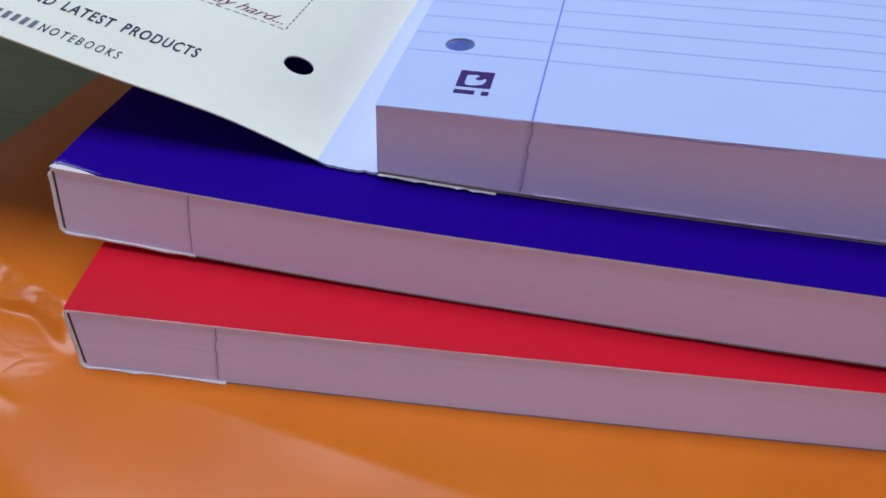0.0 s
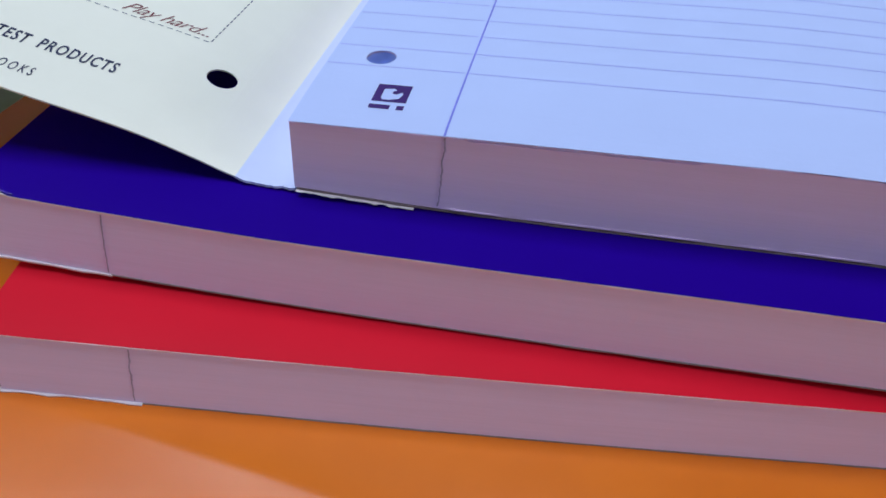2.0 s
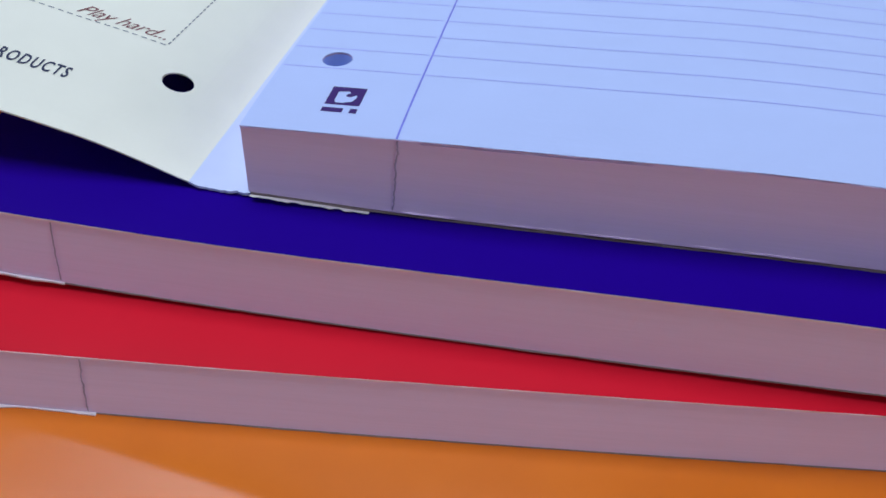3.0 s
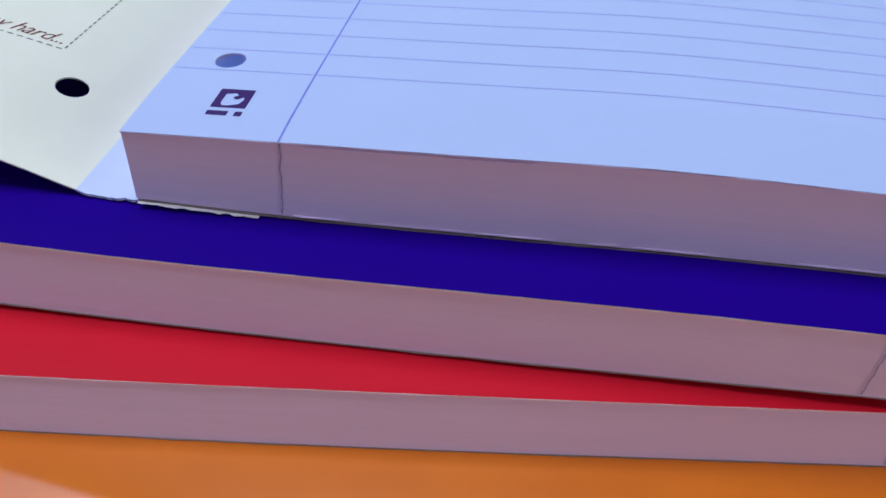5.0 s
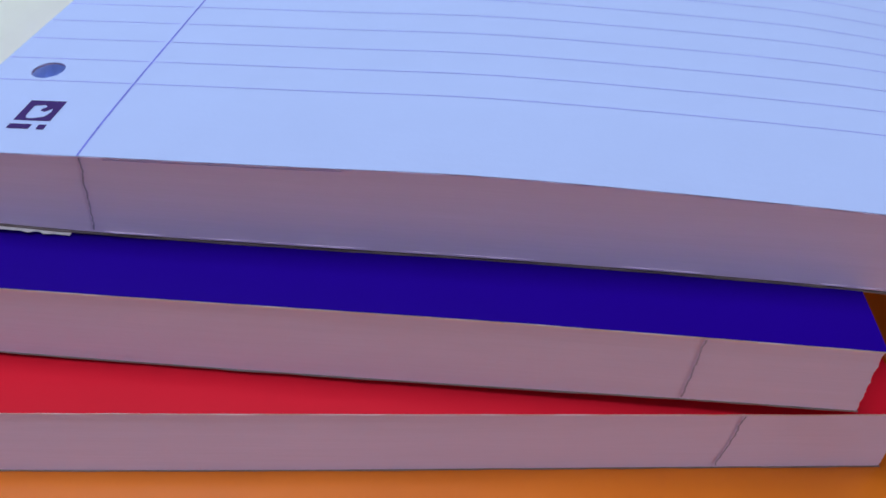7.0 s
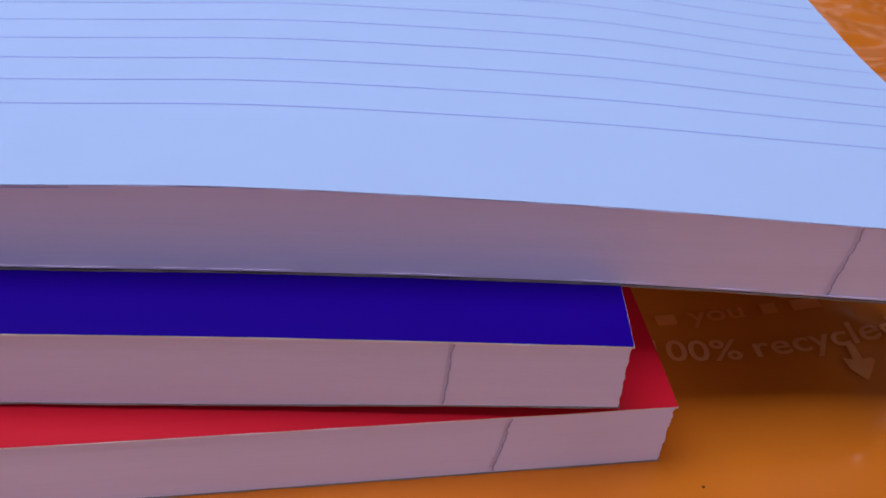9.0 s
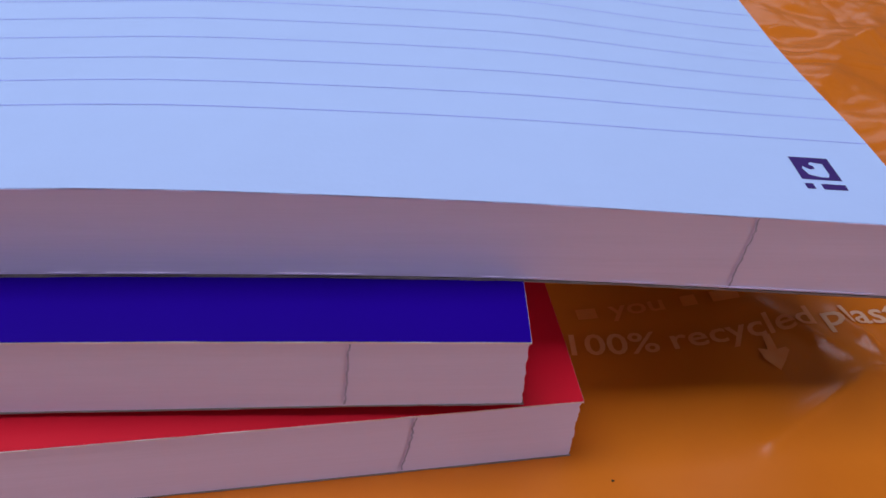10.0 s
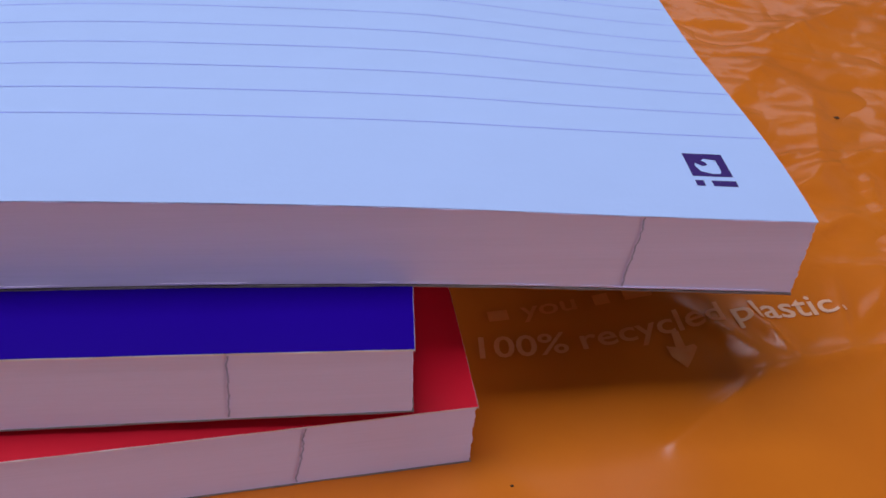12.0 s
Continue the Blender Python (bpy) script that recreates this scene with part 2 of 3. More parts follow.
# The east wall is pierced only for the added fill lamp.
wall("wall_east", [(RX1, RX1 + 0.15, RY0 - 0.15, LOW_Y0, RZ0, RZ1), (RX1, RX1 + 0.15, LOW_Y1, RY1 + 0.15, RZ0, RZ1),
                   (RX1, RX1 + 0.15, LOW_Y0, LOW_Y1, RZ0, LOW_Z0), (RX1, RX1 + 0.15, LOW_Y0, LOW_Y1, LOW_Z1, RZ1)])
wall("wall_west", [(RX0 - 0.15, RX0, RY0 - 0.15, RY1 + 0.15, RZ0, RZ1)])
window = thing("window_1", ((WIN_X0 + WIN_X1) / 2, (WIN_Y0 + WIN_Y1) / 2, RZ1), "white-framed rooflight over the table", "window", kind="structure")
for x0, x1, y0, y1 in ((WIN_X0, WIN_X0 + 0.04, WIN_Y0, WIN_Y1), (WIN_X1 - 0.04, WIN_X1, WIN_Y0, WIN_Y1),
                       (WIN_X0 + 0.04, WIN_X1 - 0.04, WIN_Y0, WIN_Y0 + 0.04), (WIN_X0 + 0.04, WIN_X1 - 0.04, WIN_Y1 - 0.04, WIN_Y1)):
    part("window_frame", box(bmesh.new(), x0, x1, y0, y1, RZ1 + 0.03, RZ1 + 0.09, 0.004), FRAME, window)



def opening_frame(name, a0, a1, z0, z1, at, along_x, label):
    """Four frame bars in a wall's opening, which runs along x or along y."""
    middle = (a0 + a1) / 2
    e = thing(name, (middle, at, z0) if along_x else (at, middle, z0), label, "window", kind="structure")
    for a, b, c, d in ((a0, a0 + 0.04, z0, z1), (a1 - 0.04, a1, z0, z1), (a0 + 0.04, a1 - 0.04, z0, z0 + 0.04), (a0 + 0.04, a1 - 0.04, z1 - 0.04, z1)):
        sides = (a, b, at - 0.03, at + 0.03) if along_x else (at - 0.03, at + 0.03, a, b)
        part("window_frame", box(bmesh.new(), *sides, c, d, 0.004), FRAME, e)


opening_frame("fill_opening", LOW_Y0, LOW_Y1, LOW_Z0, LOW_Z1, RX1 + 0.08, False, "white-framed low opening, unseen, added for a fill lamp")
opening_frame("glint_opening", HIGH_X0, HIGH_X1, HIGH_Z0, HIGH_Z1, RY1 + 0.08, True, "white-framed high opening, unseen, added for a glint lamp")

# ---- the table ----
TABLE_Z = -0.0012
table = thing("table", (0.2, 0.2, RZ0), "grey-green stained wooden table under the orange bag", "table")
for n in range(4):
    y0 = -0.30 + n * 0.25
    part("plank", box(bmesh.new(), -0.55, 0.85, y0, y0 + 0.2495, TABLE_Z - 0.03, TABLE_Z, 0.0012), TABLE, table)
for x in (-0.5, 0.74):
    for y in (-0.26, 0.64):
        part("leg", box(bmesh.new(), x, x + 0.06, y, y + 0.06, RZ0, TABLE_Z - 0.03, 0.004), TABLE, table)

# ---- the orange bag ----
RED_YAW = 6.6


def smooth(a, b, x):
    s = min(max((x - a) / (b - a), 0), 1)
    return s * s * (3 - 2 * s)


def ridge(x, y, x0, y0, x1, y1, wide, high):
    """A crease: a soft fold from one point to another."""
    reach = 5 * wide
    if not (min(x0, x1) - reach < x < max(x0, x1) + reach and min(y0, y1) - reach < y < max(y0, y1) + reach):
        return 0.0
    dx, dy = x1 - x0, y1 - y0
    s = min(max(((x - x0) * dx + (y - y0) * dy) / (dx * dx + dy * dy), 0), 1)
    d = math.hypot(x - x0 - s * dx, y - y0 - s * dy)
    return high * math.exp(-(d / wide) ** 1.15) * (1 - 0.6 * abs(2 * s - 1))


def facets(x, y, cell, seed):
    """Crumpled film: flat facets that meet in sharp creases, from 0 to 1."""
    p = Vector((x / cell / 1.6, y / cell / 1.6, seed))
    a, b = x / cell + 0.75 * noise.noise(p), y / cell + 0.75 * noise.noise(p + Vector((31, 17, 5)))
    a, b = a + 0.45 * b, b - 0.25 * a
    i, j = math.floor(a), math.floor(b)
    fx, fy = a - i, b - j

    def h(m, n):
        return 0.5 + 0.5 * math.sin(12.9898 * (i + m) + 78.233 * (j + n) + seed * 3.7 + 5 * math.sin(4.1 * (i + m) * (j + n) + seed))
    if fx + fy < 1:
        return h(0, 0) * (1 - fx - fy) + h(1, 0) * fx + h(0, 1) * fy
    return h(1, 1) * (fx + fy - 1) + h(0, 1) * (1 - fx) + h(1, 0) * (1 - fy)


CREASES = [(193, -14, 213, -1, 1.6, 1.6), (213, -1, 240, 4, 2.6, 2.4), (203, 16, 217, 0, 2.4, 1.4), (215, 14, 220, 1, 2.2, 2.6), (240, 4, 262, 22, 4, 2.5),
           (236, 26, 262, 20, 3, 2.0), (228, 40, 252, 60, 4, 2.0), (246, 52, 262, 92, 5, 2.4), (236, 88, 262, 120, 5, 2.4), (262, 60, 300, 84, 5, 2.6),
           (226, 30, 246, 42, 3, 1.5), (250, 120, 300, 150, 6, 3.0), (232, 62, 240, 84, 4, 1.8), (-28, -38.5, 34, -47, 5, 0.5), (-64, -44, -54, -47, 1.2, 0.5), (-60, -60, -40, -66, 2.5, 1.2)]

crease_rnd = random.Random(17)
for _ in range(26):
    cx, cy = crease_rnd.uniform(232, 282), crease_rnd.uniform(-8, 66)
    turn, half = crease_rnd.uniform(-0.5, 1.3), crease_rnd.uniform(4, 11)
    dx, dy = half * math.cos(turn), half * math.sin(turn)
    CREASES.append((cx - dx, cy - dy, cx + dx, cy + dy, crease_rnd.uniform(0.9, 2.0), crease_rnd.uniform(0.8, 2.0)))


def fold(x, y):
    """The raised fold of the bag beside the red pad's corner: a crumpled slope towards the front, easing off behind."""
    if not (x < -46 and -42 < y < 20):
        return 0.0
    foot = -27.2 - 7.0 * smooth(-65, -50, x) + 0.8 * noise.noise(Vector((x / 6, 4, 0)))
    brow = max(-18.4 - 0.34 * (x + 76.4), foot + 2.0) + 0.7 * noise.noise(Vector((x / 5, 9, 0)))
    s = (y - foot) / (brow - foot)
    rise = min(max(s, 0), 1) if y < brow else 1 - smooth(brow, brow + 34, y)
    rough = smooth(-0.1, 0.25, s) * (1 - smooth(0.9, 1.5, s))
    crumple = 0.75 * facets(x, y, 4.2, 3) + 0.40 * facets(x, y, 2.2, 6)
    return (2.7 * rise + crumple * rough) * (1 - smooth(-57, -48.5, x))


def bag_height(x, y):
    """The bag's height over the table's top, in millimetres: flat under the pads, crumpled beyond them."""
    c, s = math.cos(radians(RED_YAW)), math.sin(radians(RED_YAW))
    lx, ly = (x + 47) * c + (y + 36.5) * s, -(x + 47) * s + (y + 36.5) * c
    out = max(-lx, lx - 208, -ly, ly - 297, 0)
    free = smooth(0, 34, out)
    p = Vector((x, y, 0))
    h = 3.2 * smooth(166, 206, x) * smooth(-75, 14, y) * smooth(0, 25, out)
    h += free * (1 - 0.75 * smooth(-28, -42, y)) * (1.0 * noise.noise(p / 46) + 0.6 * noise.noise(p / 19 + Vector((7, 3, 1))) + 0.6)
    far = smooth(10, 50, y) * smooth(212, 232, x)
    h += far * (1.9 * facets(x, y, 23, 2) + 1.1 * facets(x, y, 10, 5) + 0.40 * facets(x, y, 4.6, 8))
    h += smooth(0, 3, out) * fold(x, y) + smooth(0, 6, out) * sum(ridge(x, y, *k) for k in CREASES)
    edge = smooth(0, 18, x - bag_left(y))
    return max(h, -0.15 * (1 - free)) * edge


def bag_left(y):
    return -112.5 + 0.14 * max(y - 24, 0) + 1.2 * math.sin(y / 17)


bag = thing("mailing_bag", (0.06, 0.1, TABLE_Z), "crumpled glossy orange polythene mailing bag lying under the pads", "plastic bag")
BAG_X1, BAG_Y0, BAG_Y1 = 345.0, -135.0, 395.0


def bag_at(x, y, lift=0.0):
    return Vector((x * MM, y * MM, (bag_height(x, y) + lift) * MM))


bm = bmesh.new()
xs, ys = spaced(-112, -45, 0.8) + spaced(-43.3, 190, 1.8) + spaced(191, 285, 1.0) + spaced(287, BAG_X1, 2), spaced(BAG_Y0, -51, 1.7) + spaced(-50, -2, 0.8) + spaced(-1, 70, 1.0) + spaced(71.7, 170, 1.7) + spaced(176, BAG_Y1, 6)
sheet(bm, lambda x, y: bag_at(max(x, bag_left(y)) if x > -111.9 else bag_left(y), y), xs, ys)
part("bag_film", bm, ORANGE, bag, smooth=True)


def bag_words(x, y, turn, bow=0.0):
    c, s = math.cos(radians(turn)), math.sin(radians(turn))
    return lambda u, w: bag_at(x + u * c - w * s, y + u * s + w * c + bow * u * u, 0.22)


fitted("printed_word", "100%", bag_words(163.4, 6.9, 0), 16.6, 5.3, BAG_INK_SHADED, bag, spread=1.0)
fitted("printed_word", "recycled", bag_words(182.6, 7.2, 5, 0.0028), 28.0, 5.2, BAG_INK_SHADED, bag, spread=1.0)
fitted("printed_word", "plastic.", bag_words(212.2, 10.9, 5), 22.2, 5.4, BAG_INK, bag, spread=1.0)
at = bag_words(164.5, 15.4, 6)
fitted("printed_word", "you", bag_words(172.5, 16.6, 6), 11.0, 4.2, BAG_INK_FAINT, bag, spread=1.0)
for u0, u1 in ((1.5, 5.5), (22.6, 25.6), (28.6, 34)):
    bm = bmesh.new()
    patch(bm, at, [(u, 0.3) for u in spaced(u0, u1, 1.7)] + [(u, 3.0) for u in reversed(spaced(u0, u1, 1.7))])
    part("printed_bar", bm, BAG_INK_FAINT, bag)
bm = bmesh.new()
at = bag_words(200.3, 0.4, 2)
patch(bm, at, [(-0.7, 9.2), (-0.9, 5.6), (-2.6, 6.0), (-2.2, 3.4), (-0.2, 0.8), (1.4, 2.8), (3.0, 5.2), (2.6, 6.0), (0.9, 5.6), (0.7, 9.2)])
part("printed_arrow", bm, BAG_INK_SHADED, bag)

# ---- the pads ----
DEEP = 297.0
GRID_U = 64


class Pad:
    """The form of one pad: its front edges above and below, bowed as the paper lies, and its depth."""

    def __init__(self, top, bottom, yaw, rise, droop=0.0):
        self.top, self.bottom = [[curve(c) for c in side] for side in (top, bottom)]
        self.back = Vector((-math.sin(radians(yaw)), math.cos(radians(yaw)), 0))
        self.rise, self.droop = rise, droop

    def at(self, u, v, w, out=0.0):
        """u, v: 0 to 1 along the front and upwards; w: millimetres back from the front; out: lift off the top, in millimetres."""
        a = Vector([c(u) for c in self.bottom])
        b = Vector([c(u) for c in self.top])
        p = a.lerp(b, v) + self.back * w
        p.z += v * self.rise * (1 - math.exp(-max(w, 0) / 9)) + out - self.droop * smooth(9, 70, w) * smooth(0.7, 1.0, u)
        return p * MM

    def page(self, lift):
        """The top surface in millimetres from the front left corner."""
        return lambda x, w: self.at(x / 210, 1, w, lift)


def block(form, v0, v1, u0, u1, seed, hole=None, layers=26, w0=0.25):
    """The stack of sheets between two heights of a pad, its cut edges slightly uneven."""
    rnd = random.Random(seed)
    bm = bmesh.new()
    jit = [rnd.uniform(-0.008, 0.008) for _ in range(layers + 1)]
    jit_side = [rnd.uniform(-0.20, 0.12) for _ in range(layers + 1)]
    us, ws = [u0 + (u1 - u0) * i / GRID_U for i in range(GRID_U + 1)], [w0, 2, 5, 9, 14, 20, 30, 50, 80, 120, 180, 240, DEEP - 1]
    V = {}

    def vert(i, j, k):
        if (i, j, k) not in V:
            u = us[i] + (jit_side[j] / 210 if i == GRID_U else 0)
            w = ws[k] + (jit[j] + 0.008 * noise.noise(Vector((us[i] * 9, j * 3.1, seed))) if k == 0 else 0)
            V[i, j, k] = bm.verts.new(form.at(u, v0 + (v1 - v0) * j / layers, w))
        return V[i, j, k]

    n, m = GRID_U, len(ws) - 1
    for i in range(n):
        for j in range(layers):
            for k in (0, m):
                bm.faces.new([vert(i, j, k), vert(i + 1, j, k), vert(i + 1, j + 1, k), vert(i, j + 1, k)])
        for k in range(m):
            for j in (0, layers):
                if not (hole and j == layers):
                    bm.faces.new([vert(i, j, k), vert(i + 1, j, k), vert(i + 1, j, k + 1), vert(i, j, k + 1)])
    for k in range(m):
        for j in range(layers):
            for i in (0, n):
                bm.faces.new([vert(i, j, k), vert(i, j + 1, k), vert(i, j + 1, k + 1), vert(i, j, k + 1)])
    if hole:
        sheet(bm, lambda x, w: form.at(x / 210, v1, w), [u * 210 for u in us], ws, hole)
    return bm


def layer(form, v, u0, u1, w0, thick, hole=None, rough=0.0, seed=0):
    """A card or a sheet lying at height v of a pad, thick millimetres upwards."""
    rnd = random.Random(seed)
    bm = bmesh.new()
    us = [u0 * 210 + (u1 - u0) * 210 * i / 70 for i in range(71)]
    ws = [w0, w0 + 0.7, 2.5, 5, 9] + spaced(14, 110, 6) + [130, 180, 240, DEEP]
    wob = {round(u, 3): rough * (noise.noise(Vector((u / 9, seed, 0))) + 0.5 * rnd.uniform(-1, 1)) for u in us}

    def lay(lift):
        def fn(x, w):
            return form.at(x / 210, v, w + (wob.get(round(x, 3), 0) if w == w0 else 0), lift)
        return fn
    top = sheet(bm, lay(thick), us, ws, hole)
    low = sheet(bm, lay(0.0), us, ws, hole)
    for a in range(len(top)):
        b = (a + 1) % len(top)
        bm.faces.new([top[a], top[b], low[b], low[a]])
    bmesh.ops.bridge_loops(bm, edges=[e for e in bm.edges if e.is_boundary])
    return bm


def edge_mark(form, x_top, x_low, v0, v1, seed, wide=0.30, wiggle=0.35):
    """The printed margin showing as a thin uneven line down the cut edges."""
    rnd = random.Random(seed)
    bm = bmesh.new()
    path, x = [], 0.0
    for i in range(23):
        s = i / 22
        x = 0.86 * x + rnd.uniform(-wiggle, wiggle) * 0.42
        path.append((x_low + (x_top - x_low) * s + x, s))
    last = None
    for n, (x, s) in enumerate(path):
        half = wide / 2 * rnd.uniform(0.7, 1.15)
        pair = [bm.verts.new(form.at((x + d) / 210, v0 + (v1 - v0) * s, 0.02)) for d in (-half, half)]
        if last:
            bm.faces.new((last[0], last[1], pair[1], pair[0]))
        last = pair
    return bm


def spine(form, reach, v_top, thick, wide_top, seed):
    """The tape round the bound side: from the top corner down the side and under the pad for some millimetres."""
    bm = bmesh.new()
    rnd = random.Random(seed)
    prof = [(wide_top, 0.985, 0.0), (0.5, 0.98, 0.0), (0.2, 0.965, 0.0), (0.0, 0.93, 0.0)] + [(0.0, 0.93 - 0.87 * i / 7, 0.0) for i in range(1, 8)]
    prof += [(0.3, 0.015, 0.0), (1.1, 0.0, 0.0)] + [(1.1 + (reach - 1.1) * i / 9, 0.0, 0.0) for i in range(1, 10)]
    prof = [(x, 0.022 + v * (v_top - 0.022), rnd.uniform(-0.38, 0.02)) for x, v, _ in prof]
    rows = []
    for w in (0.0, 1.0, 4, 12, 40, 120, DEEP):
        inner, outer = [], []
        for n, (x, v, wob) in enumerate(prof):
            p = form.at(x / 210, v, w + (wob if w == 0 else 0))
            a, b = prof[max(n - 1, 0)], prof[min(n + 1, len(prof) - 1)]
            side = Vector(((b[1] - a[1]) * 13, 0, -(b[0] - a[0]))).normalized() * thick * MM
            inner.append(bm.verts.new(p))
            outer.append(bm.verts.new(p + side))
        rows.append((inner, outer))
    n = len(prof)
    for (i0, o0), (i1, o1) in zip(rows, rows[1:]):
        for a in range(n - 1):
            bm.faces.new((i0[a], i0[a + 1], i1[a + 1], i1[a]))
            bm.faces.new((o0[a], o0[a + 1], o1[a + 1], o1[a]))
        for a in (0, n - 1):
            bm.faces.new((i0[a], o0[a], o1[a], i1[a]))
    for i, o in (rows[0], rows[-1]):
        for a in range(n - 1):
            bm.faces.new((i[a], i[a + 1], o[a + 1], o[a]))
    return bm


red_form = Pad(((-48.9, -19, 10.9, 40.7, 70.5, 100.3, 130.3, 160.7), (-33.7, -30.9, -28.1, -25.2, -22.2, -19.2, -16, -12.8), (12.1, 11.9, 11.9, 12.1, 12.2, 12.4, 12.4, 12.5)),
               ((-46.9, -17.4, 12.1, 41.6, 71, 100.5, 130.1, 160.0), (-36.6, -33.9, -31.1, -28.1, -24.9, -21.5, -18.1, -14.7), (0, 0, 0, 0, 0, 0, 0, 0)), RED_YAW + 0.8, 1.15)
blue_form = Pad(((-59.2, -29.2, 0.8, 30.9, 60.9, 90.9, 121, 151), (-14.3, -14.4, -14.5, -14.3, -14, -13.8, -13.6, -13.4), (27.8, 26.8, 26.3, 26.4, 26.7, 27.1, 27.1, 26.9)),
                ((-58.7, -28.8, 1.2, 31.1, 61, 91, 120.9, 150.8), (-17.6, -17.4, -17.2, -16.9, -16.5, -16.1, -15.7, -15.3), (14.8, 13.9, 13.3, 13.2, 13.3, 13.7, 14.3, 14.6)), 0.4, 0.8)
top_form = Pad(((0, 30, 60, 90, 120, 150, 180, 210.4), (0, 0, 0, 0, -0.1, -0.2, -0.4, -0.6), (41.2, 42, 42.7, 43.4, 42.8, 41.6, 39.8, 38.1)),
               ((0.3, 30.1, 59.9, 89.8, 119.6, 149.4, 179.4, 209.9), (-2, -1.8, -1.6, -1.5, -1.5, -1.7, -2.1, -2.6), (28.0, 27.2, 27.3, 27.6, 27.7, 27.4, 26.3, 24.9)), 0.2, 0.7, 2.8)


def closed_pad(form, place, cover_mat, label, seed, marks):
    pad = thing("refill_pad", place, label, "notepad", "stacked refill pads")
    part("page_block", block(form, 0.018, 0.968, 0.0034, 0.999, seed), EDGE, pad)
    # A recessed dark strip stands for the shaded gap behind the tape.
    part("gap_shade_strip", block(form, 0.05, 0.95, 0.0004, 0.0034, seed + 5, w0=0.45), GAP_SHADE, pad, "dark strip standing for the shaded gap inside the spine tape")
    part("back_cover", layer(form, 0.002, 0.006, 1.0, 0.12, 0.16, rough=0.10, seed=seed), BOARD, pad, "grey board back cover")
    part("front_cover", layer(form, 0.993, 0.0, 1.0, -0.05, 0.08, rough=0.05, seed=seed + 1), cover_mat, pad)
    part("cover_core", layer(form, 0.970, 0.004, 1.0004, -0.08, 0.24, rough=0.05, seed=seed + 2), CARD_CUT, pad, "pale cut core of the cover card")
    part("spine_tape", spine(form, 27.5, 0.960, 0.36, 0.9, seed), TAPE, pad, "white paper-backed spine tape")
    for x_top, x_low, wig in marks:
        part("margin_mark", edge_mark(form, x_top, x_low, 0.06, 0.95, seed + round(x_top), wiggle=wig), INK_EDGE, pad)
    return pad


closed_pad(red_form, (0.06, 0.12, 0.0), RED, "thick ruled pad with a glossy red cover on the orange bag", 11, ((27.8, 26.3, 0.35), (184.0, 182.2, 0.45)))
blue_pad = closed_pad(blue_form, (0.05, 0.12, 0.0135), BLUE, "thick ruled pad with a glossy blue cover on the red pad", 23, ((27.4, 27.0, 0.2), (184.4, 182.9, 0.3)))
bm = bmesh.new()
lift = blue_form.page(0.12)
rip = [(0.0, 0.1), (1.2, -0.22), (4, -0.24), (7, -0.2), (9.5, -0.12), (8.0, 0.25), (6.0, 0.7), (3.6, 1.2), (1.8, 1.35), (0.4, 0.95)]
top = [bm.verts.new(lift(x, w)) for x, w in rip]
low = [bm.verts.new(v.co - Vector((0, 0, 0.0005))) for v in top]
bm.faces.new(top)
for a in range(len(rip)):
    b = (a + 1) % len(rip)
    bm.faces.new([top[a], top[b], low[b], low[a]])
part("frayed_corner", bm, TAPE, blue_pad, "white frayed corner where the laminate has lifted")

bm = bmesh.new()
rows = []
for n, x in enumerate(spaced(0.8, 10.5, 0.7)):
    k = 0.5 + 0.5 * noise.noise(Vector((x * 0.9, 2, 0)))
    deep, high = (0.5 + 0.9 * k) * (1 - x / 14), (0.16 + 0.34 * k) * (1 - x / 14)
    w0 = 1.35 * (1 - x / 11.5) * smooth(-1.5, 2.0, x) - 0.05
    rows.append([bm.verts.new(blue_form.at(x / 210, 1, w, z)) for w, z in ((w0, 0.12 + high), (w0 + deep * 0.4, 0.26 + high), (w0 + deep * 0.9, 0.14 + high * 0.8), (w0 + deep * 1.7, 0.05))])
for a, b in zip(rows, rows[1:]):
    for k in range(3):
        bm.faces.new((a[k], a[k + 1], b[k + 1], b[k]))
part("laminate_curl", bm, BLUE_GLOSS, blue_pad, "glossy lifted edge of the blue film", smooth=True)

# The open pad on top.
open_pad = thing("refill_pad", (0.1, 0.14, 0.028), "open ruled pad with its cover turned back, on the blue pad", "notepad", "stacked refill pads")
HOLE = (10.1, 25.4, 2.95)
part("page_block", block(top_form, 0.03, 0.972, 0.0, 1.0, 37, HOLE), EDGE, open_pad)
bm = bmesh.new()
ring = [(HOLE[0] + (HOLE[2] + 0.03) * math.cos(a), HOLE[1] + (HOLE[2] + 0.03) * math.sin(a)) for a in (math.tau * i / 32 for i in range(32))]
rim = [bm.verts.new(top_form.at(x / 210, 0.972, w)) for x, w in ring]
foot = [bm.verts.new(top_form.at(x / 210, 0.972, w, -4.5)) for x, w in ring]
for a in range(32):
    b = (a + 1) % 32
    bm.faces.new([rim[a], rim[b], foot[b], foot[a]])
bm.faces.new(foot)
part("punched_hole", bm, PAPER, open_pad, "round filing hole punched through the sheets")
part("back_cover", layer(top_form, 0.0, 0.002, 1.0, 0.1, 0.28, rough=0.12, seed=5), BOARD, open_pad, "grey board back cover")
bm = layer(top_form, 0.05, 0.12, 0.999, 0.15, 0.10, rough=0.35, seed=8)
part("loose_sheet", bm, EDGE, open_pad)
part("loose_sheet", layer(top_form, 0.957, 0.15, 0.33, -0.06, 0.06, rough=0.10, seed=71), EDGE, open_pad)
for v, w0, sd in ((0.978, 0.0, 41), (0.987, -0.08, 43)):
    part("loose_sheet", layer(top_form, v, 0.0, 0.9985, w0, 0.05, HOLE, rough=0.12, seed=sd), EDGE, open_pad)
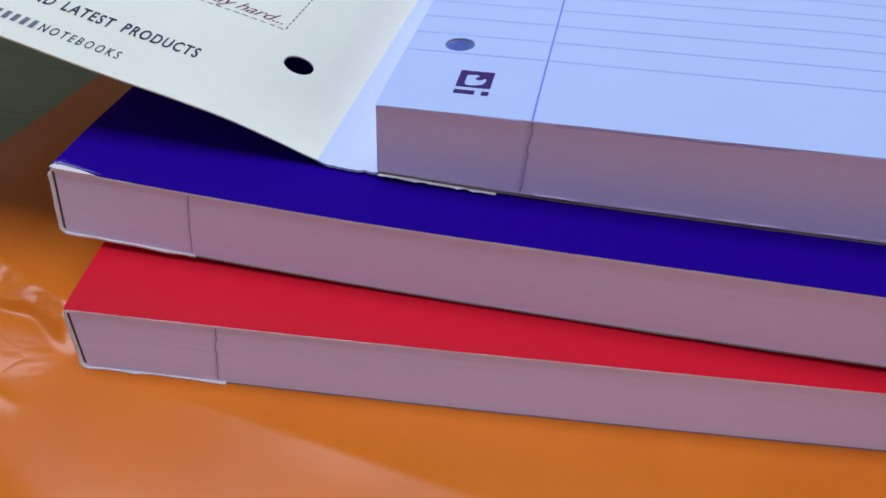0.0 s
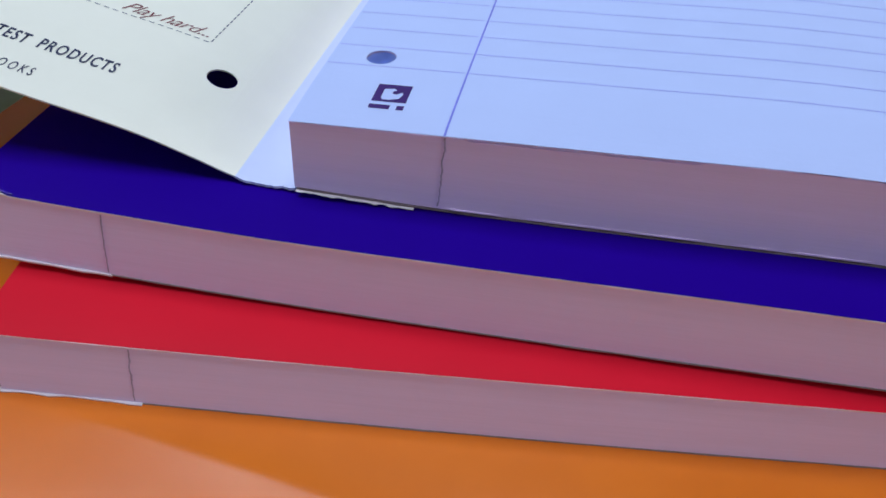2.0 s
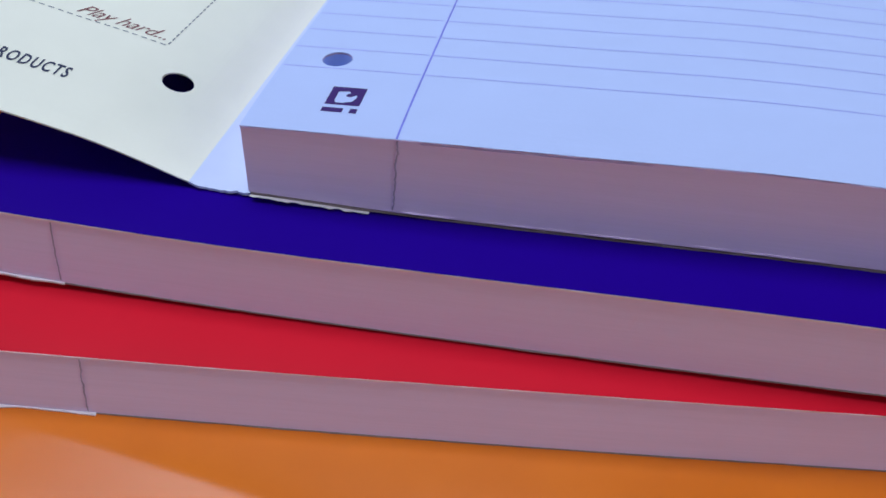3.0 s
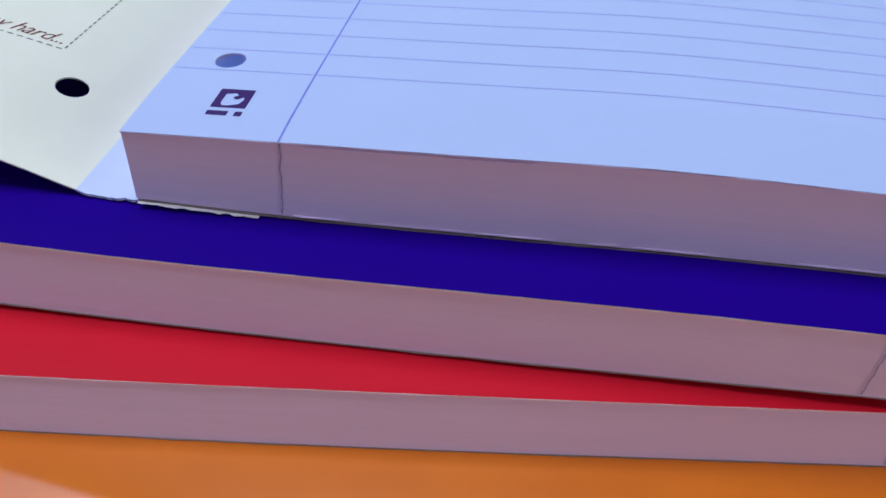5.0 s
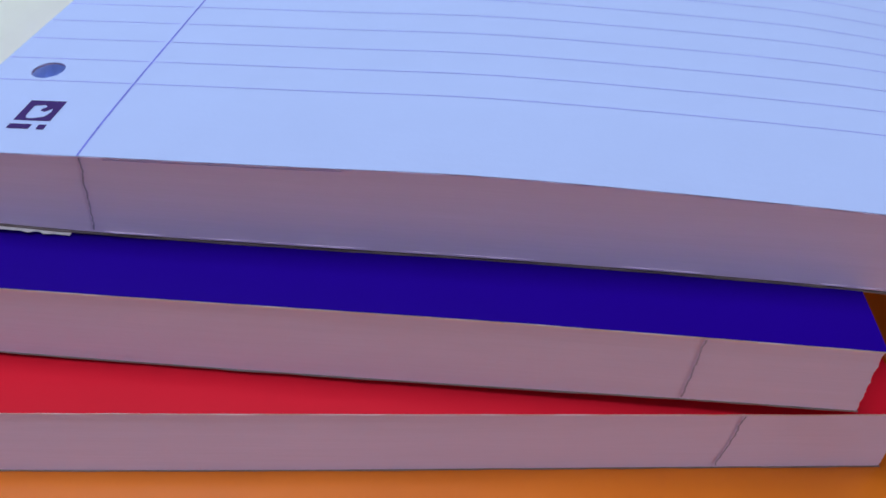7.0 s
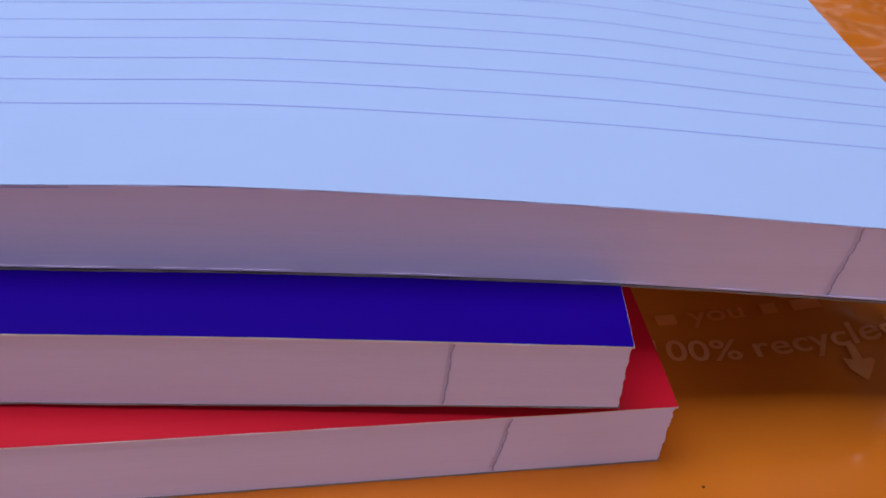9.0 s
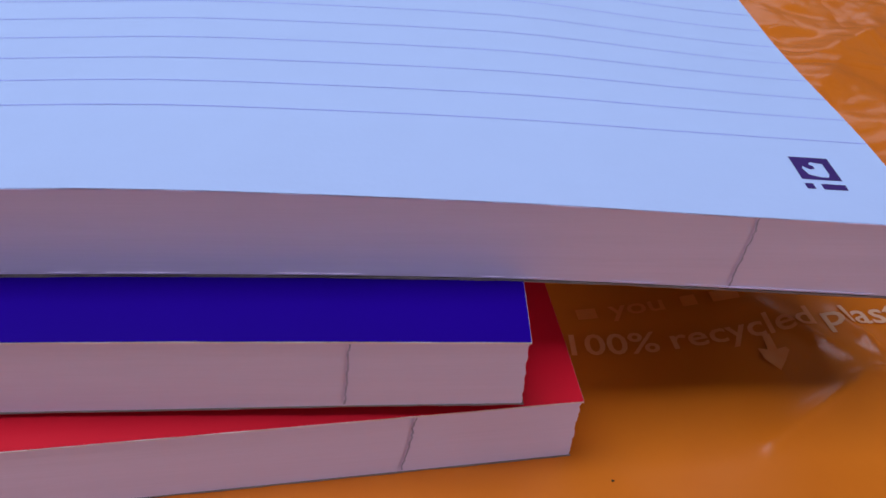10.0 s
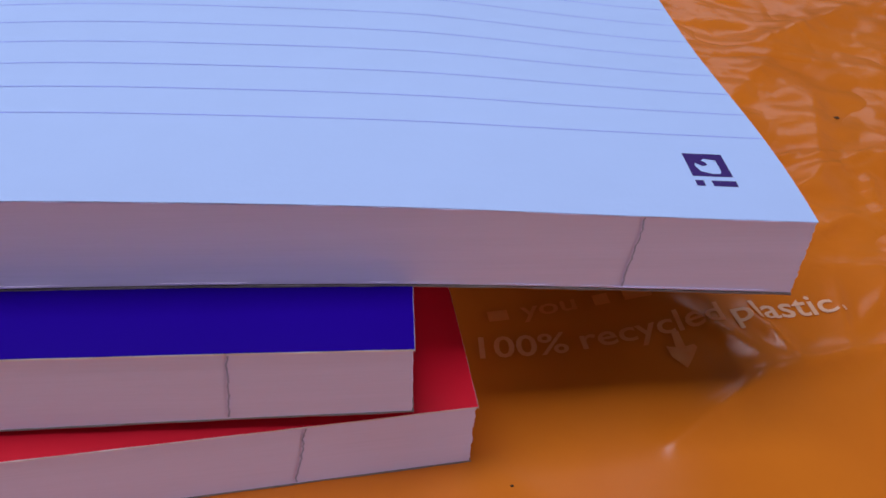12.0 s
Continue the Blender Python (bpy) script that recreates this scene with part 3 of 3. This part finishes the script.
page = part("top_page", layer(top_form, 0.995, 0.0, 1.0, -0.05, 0.07, HOLE, rough=0.05, seed=3), PAPER, open_pad, "bluish white ruled top page")
for x_top, x_low, wig in ((27.9, 26.9, 0.4), (184.6, 183.2, 0.45)):
    part("margin_mark", edge_mark(top_form, x_top, x_low, 0.07, 0.99, 61 + round(x_top), wiggle=wig), INK_EDGE, open_pad)

ink = top_form.page(0.035)
n = 0
while 21.6 + 8.15 * n < DEEP - 12:
    w = 21.6 + 8.15 * n
    bm = bmesh.new()
    for a, b in ((0.4, 27.3), (27.9, 209.8)):
        ribbon(bm, ink, [(x, w + 0.05 * math.sin(x / 31 + n)) for x in spaced(a, b, 3)], 0.20)
    part("ruled_line", bm, INK_RULE, page)
    n += 1
bm = bmesh.new()
ribbon(bm, ink, [(27.6 + 0.013 * w, w) for w in spaced(-0.02, 20, 1) + spaced(24, DEEP - 1, 4)], 0.36)
part("margin_line", bm, INK_MARGIN, page, "blue printed margin line")


def page_mark(x, w, flip, name="printed_mark"):
    """A small violet square with a pale hook cut out of it, over a bar and a dot."""
    bm = bmesh.new()
    at = (lambda a, b: ink(x + 1.03 * (6.2 - a if flip else a), w + (b * 1.15 if b < 1.5 else 2.4 + (b - 1.9) * 1.2)))
    hook = [(1.4, 3.1), (1.4, 5.6), (3.2, 5.9), (3.7, 5.4), (3.1, 4.9), (3.1, 4.4), (3.9, 4.2), (4.9, 4.9), (5.1, 4.2), (4.6, 3.0), (3.0, 2.5), (1.8, 2.5)]
    rim = [(0, 1.9), (0, 7.0), (2, 7.0), (4, 7.0), (6.2, 7.0), (6.2, 4.8), (6.2, 1.9), (4, 1.9), (2, 1.9)]
    loops = []
    for pts in (rim, hook):
        vs = [bm.verts.new(at(*p)) for p in pts]
        loops += [bm.edges.new((vs[i], vs[(i + 1) % len(vs)])) for i in range(len(vs))]
    bmesh.ops.triangle_fill(bm, edges=loops, use_beauty=True)
    patch(bm, at, [(0, 0), (3.7, 0), (3.7, 1.2), (0, 1.2)])
    patch(bm, at, [(4.9, 0), (6.2, 0), (6.2, 1.2), (4.9, 1.2)])
    return part(name, bm, INK_LOGO, page, "small violet printed mark")


page_mark(12.5, 6.3, False)
page_mark(194.2, 7.4, True)

# The turned-back cover: flat spine strip, then the card rising to its free edge.
cover_z = curve((27.6, 27.8, 31.1, 34.5, 37.2, 39.6, 42.2, 45.0, 47.6, 50.0, 52.2, 55.5, 57.3, 58.9, 60.3, 61.5, 62.6))   # every 10 mm out from the block


def cover_at(x, w, lift=0.0):
    s = min(-x / 160.0, 1.0)
    return Vector((x, -1.2 + 0.9 * smooth(0, 30, -x) + w, cover_z(s) + 1.5 * smooth(0, 28, w) * smooth(11, 22, -x) + lift)) * MM


COVER_HOLE = (-24.1, 24.2, 3.05)
bm = bmesh.new()
us, ws = spaced(-205, -50, 3.2) + spaced(-48.5, -11.2, 1.4), spaced(0, 30, 2) + spaced(34, DEEP, 8)
top = sheet(bm, lambda x, w: cover_at(max(x, -160), w, 0.22) + Vector((min(x + 160, 0) * MM * 0.99, 0, min(x + 160, 0) * -0.0001)), us, ws, COVER_HOLE)
low = sheet(bm, lambda x, w: cover_at(max(x, -160), w, -0.12) + Vector((min(x + 160, 0) * MM * 0.99, 0, min(x + 160, 0) * -0.0001)), us, ws, COVER_HOLE)
for a in range(32):
    b = (a + 1) % 32
    bm.faces.new([top[a], top[b], low[b], low[a]])
bmesh.ops.bridge_loops(bm, edges=[e for e in bm.edges if e.is_boundary])
cover = part("front_cover", bm, CARD_IN, open_pad, "pale greenish white inside of the turned-back cover", smooth=False)
bm = bmesh.new()
us = spaced(-11.6, 0.2, 0.4)
ws = [0, 0.6] + spaced(2, DEEP, 6)
rag = {round(u, 3): 0.55 * noise.noise(Vector((u / 1.5, 5, 0))) + 0.2 * noise.noise(Vector((u / 0.5, 8, 0))) - 0.3 for u in us}
for dz in (0.25, -0.28):
    sheet(bm, lambda x, w: cover_at(x, w + (rag[round(x, 3)] if w == 0 else 0), dz), us, ws)
bmesh.ops.bridge_loops(bm, edges=[e for e in bm.edges if e.is_boundary])
part("spine_tape", bm, TAPE_IN, open_pad, "bluish white spine tape with a frayed edge")
bm = bmesh.new()
us = spaced(0.3, 22.5, 0.9)
rag = {round(u, 3): 0.5 * noise.noise(Vector((u / 1.6, 9, 0))) - 0.2 for u in us}
for thick in (0.0, 0.24):
    sheet(bm, lambda x, w: top_form.at(x / 210, 0, w + (rag[round(x, 3)] if w == -0.3 else 0), -0.04 - thick * (0.35 + 0.9 * abs(noise.noise(Vector((x / 5, 3, 1)))) ) * smooth(-1.0, 6, x)), us, [-0.3, 1, 3, 10, 40, 120, DEEP - 1])
bmesh.ops.bridge_loops(bm, edges=[e for e in bm.edges if e.is_boundary])
part("tape_flap", bm, TAPE, open_pad, "frayed white tape under the pad")


def on_cover(x, w, turn=0.0):
    c, s = math.cos(radians(turn)), math.sin(radians(turn))
    return lambda u, v: cover_at(x + u * c - v * s, w + u * s + v * c, 0.30)


fitted("printed_word", "LATEST", on_cover(-69.0, 13.6), 9.9, 3.4, INK_DARK, cover, bold=0.2)
fitted("printed_word", "PRODUCTS", on_cover(-57.0, 13.8), 15.5, 3.4, INK_DARK, cover, bold=0.2)
fitted("printed_word", "ND", on_cover(-74.9, 13.5), 4.0, 3.4, INK_DARK, cover, bold=0.2)
fitted("printed_word", "NOTEBOOKS", on_cover(-68.6, 5.3, 0.4), 15.4, 2.7, INK_DARK, cover, spread=1.5, bold=0.05)
fitted("printed_word", "Play hard...", on_cover(-51.5, 36.2), 19.2, 4.0, INK_RED, cover, slant=0.45, spread=0.95, bold=-0.05)
for i in range(6):
    bm = bmesh.new()
    patch(bm, on_cover(-70.5 - 1.75 * i, 5.25 - 0.02 * i), [(0, 0), (0.9, 0), (0.9, 2.6), (0, 2.6)])
    part("printed_bar", bm, INK_GREY, cover)
bm = bmesh.new()
for i in range(30):
    patch(bm, on_cover(-32.6 - 2.0 * i, 34.5), [(0, 0), (1.2, 0), (1.2, 0.28), (0, 0.28)])
    patch(bm, on_cover(-31.2, 35.2 + 2.0 * i), [(0, 0), (0.28, 0), (0.28, 1.2), (0, 1.2)])
part("dashed_box", bm, INK_GREY, cover)

# Two dark crumbs on the bag.
for x, y, r, seed in ((264.4, 82.5, 0.5, 3), (166.2, -19.3, 0.2, 4)):
    bm = bmesh.new()
    bmesh.ops.create_icosphere(bm, subdivisions=2, radius=r * MM)
    for v in bm.verts:
        v.co *= 1 + 0.35 * noise.noise(v.co * 1500 + Vector((seed, 0, 0)))
        v.co = Vector((v.co.x * 1.4, v.co.y, v.co.z * 0.6)) + bag_at(x, y, r * 0.45)
    tagged(part("crumb", bm, CRUMB), "tiny dark brown crumb lying on the orange bag", "crumb", "crumbs on the bag")
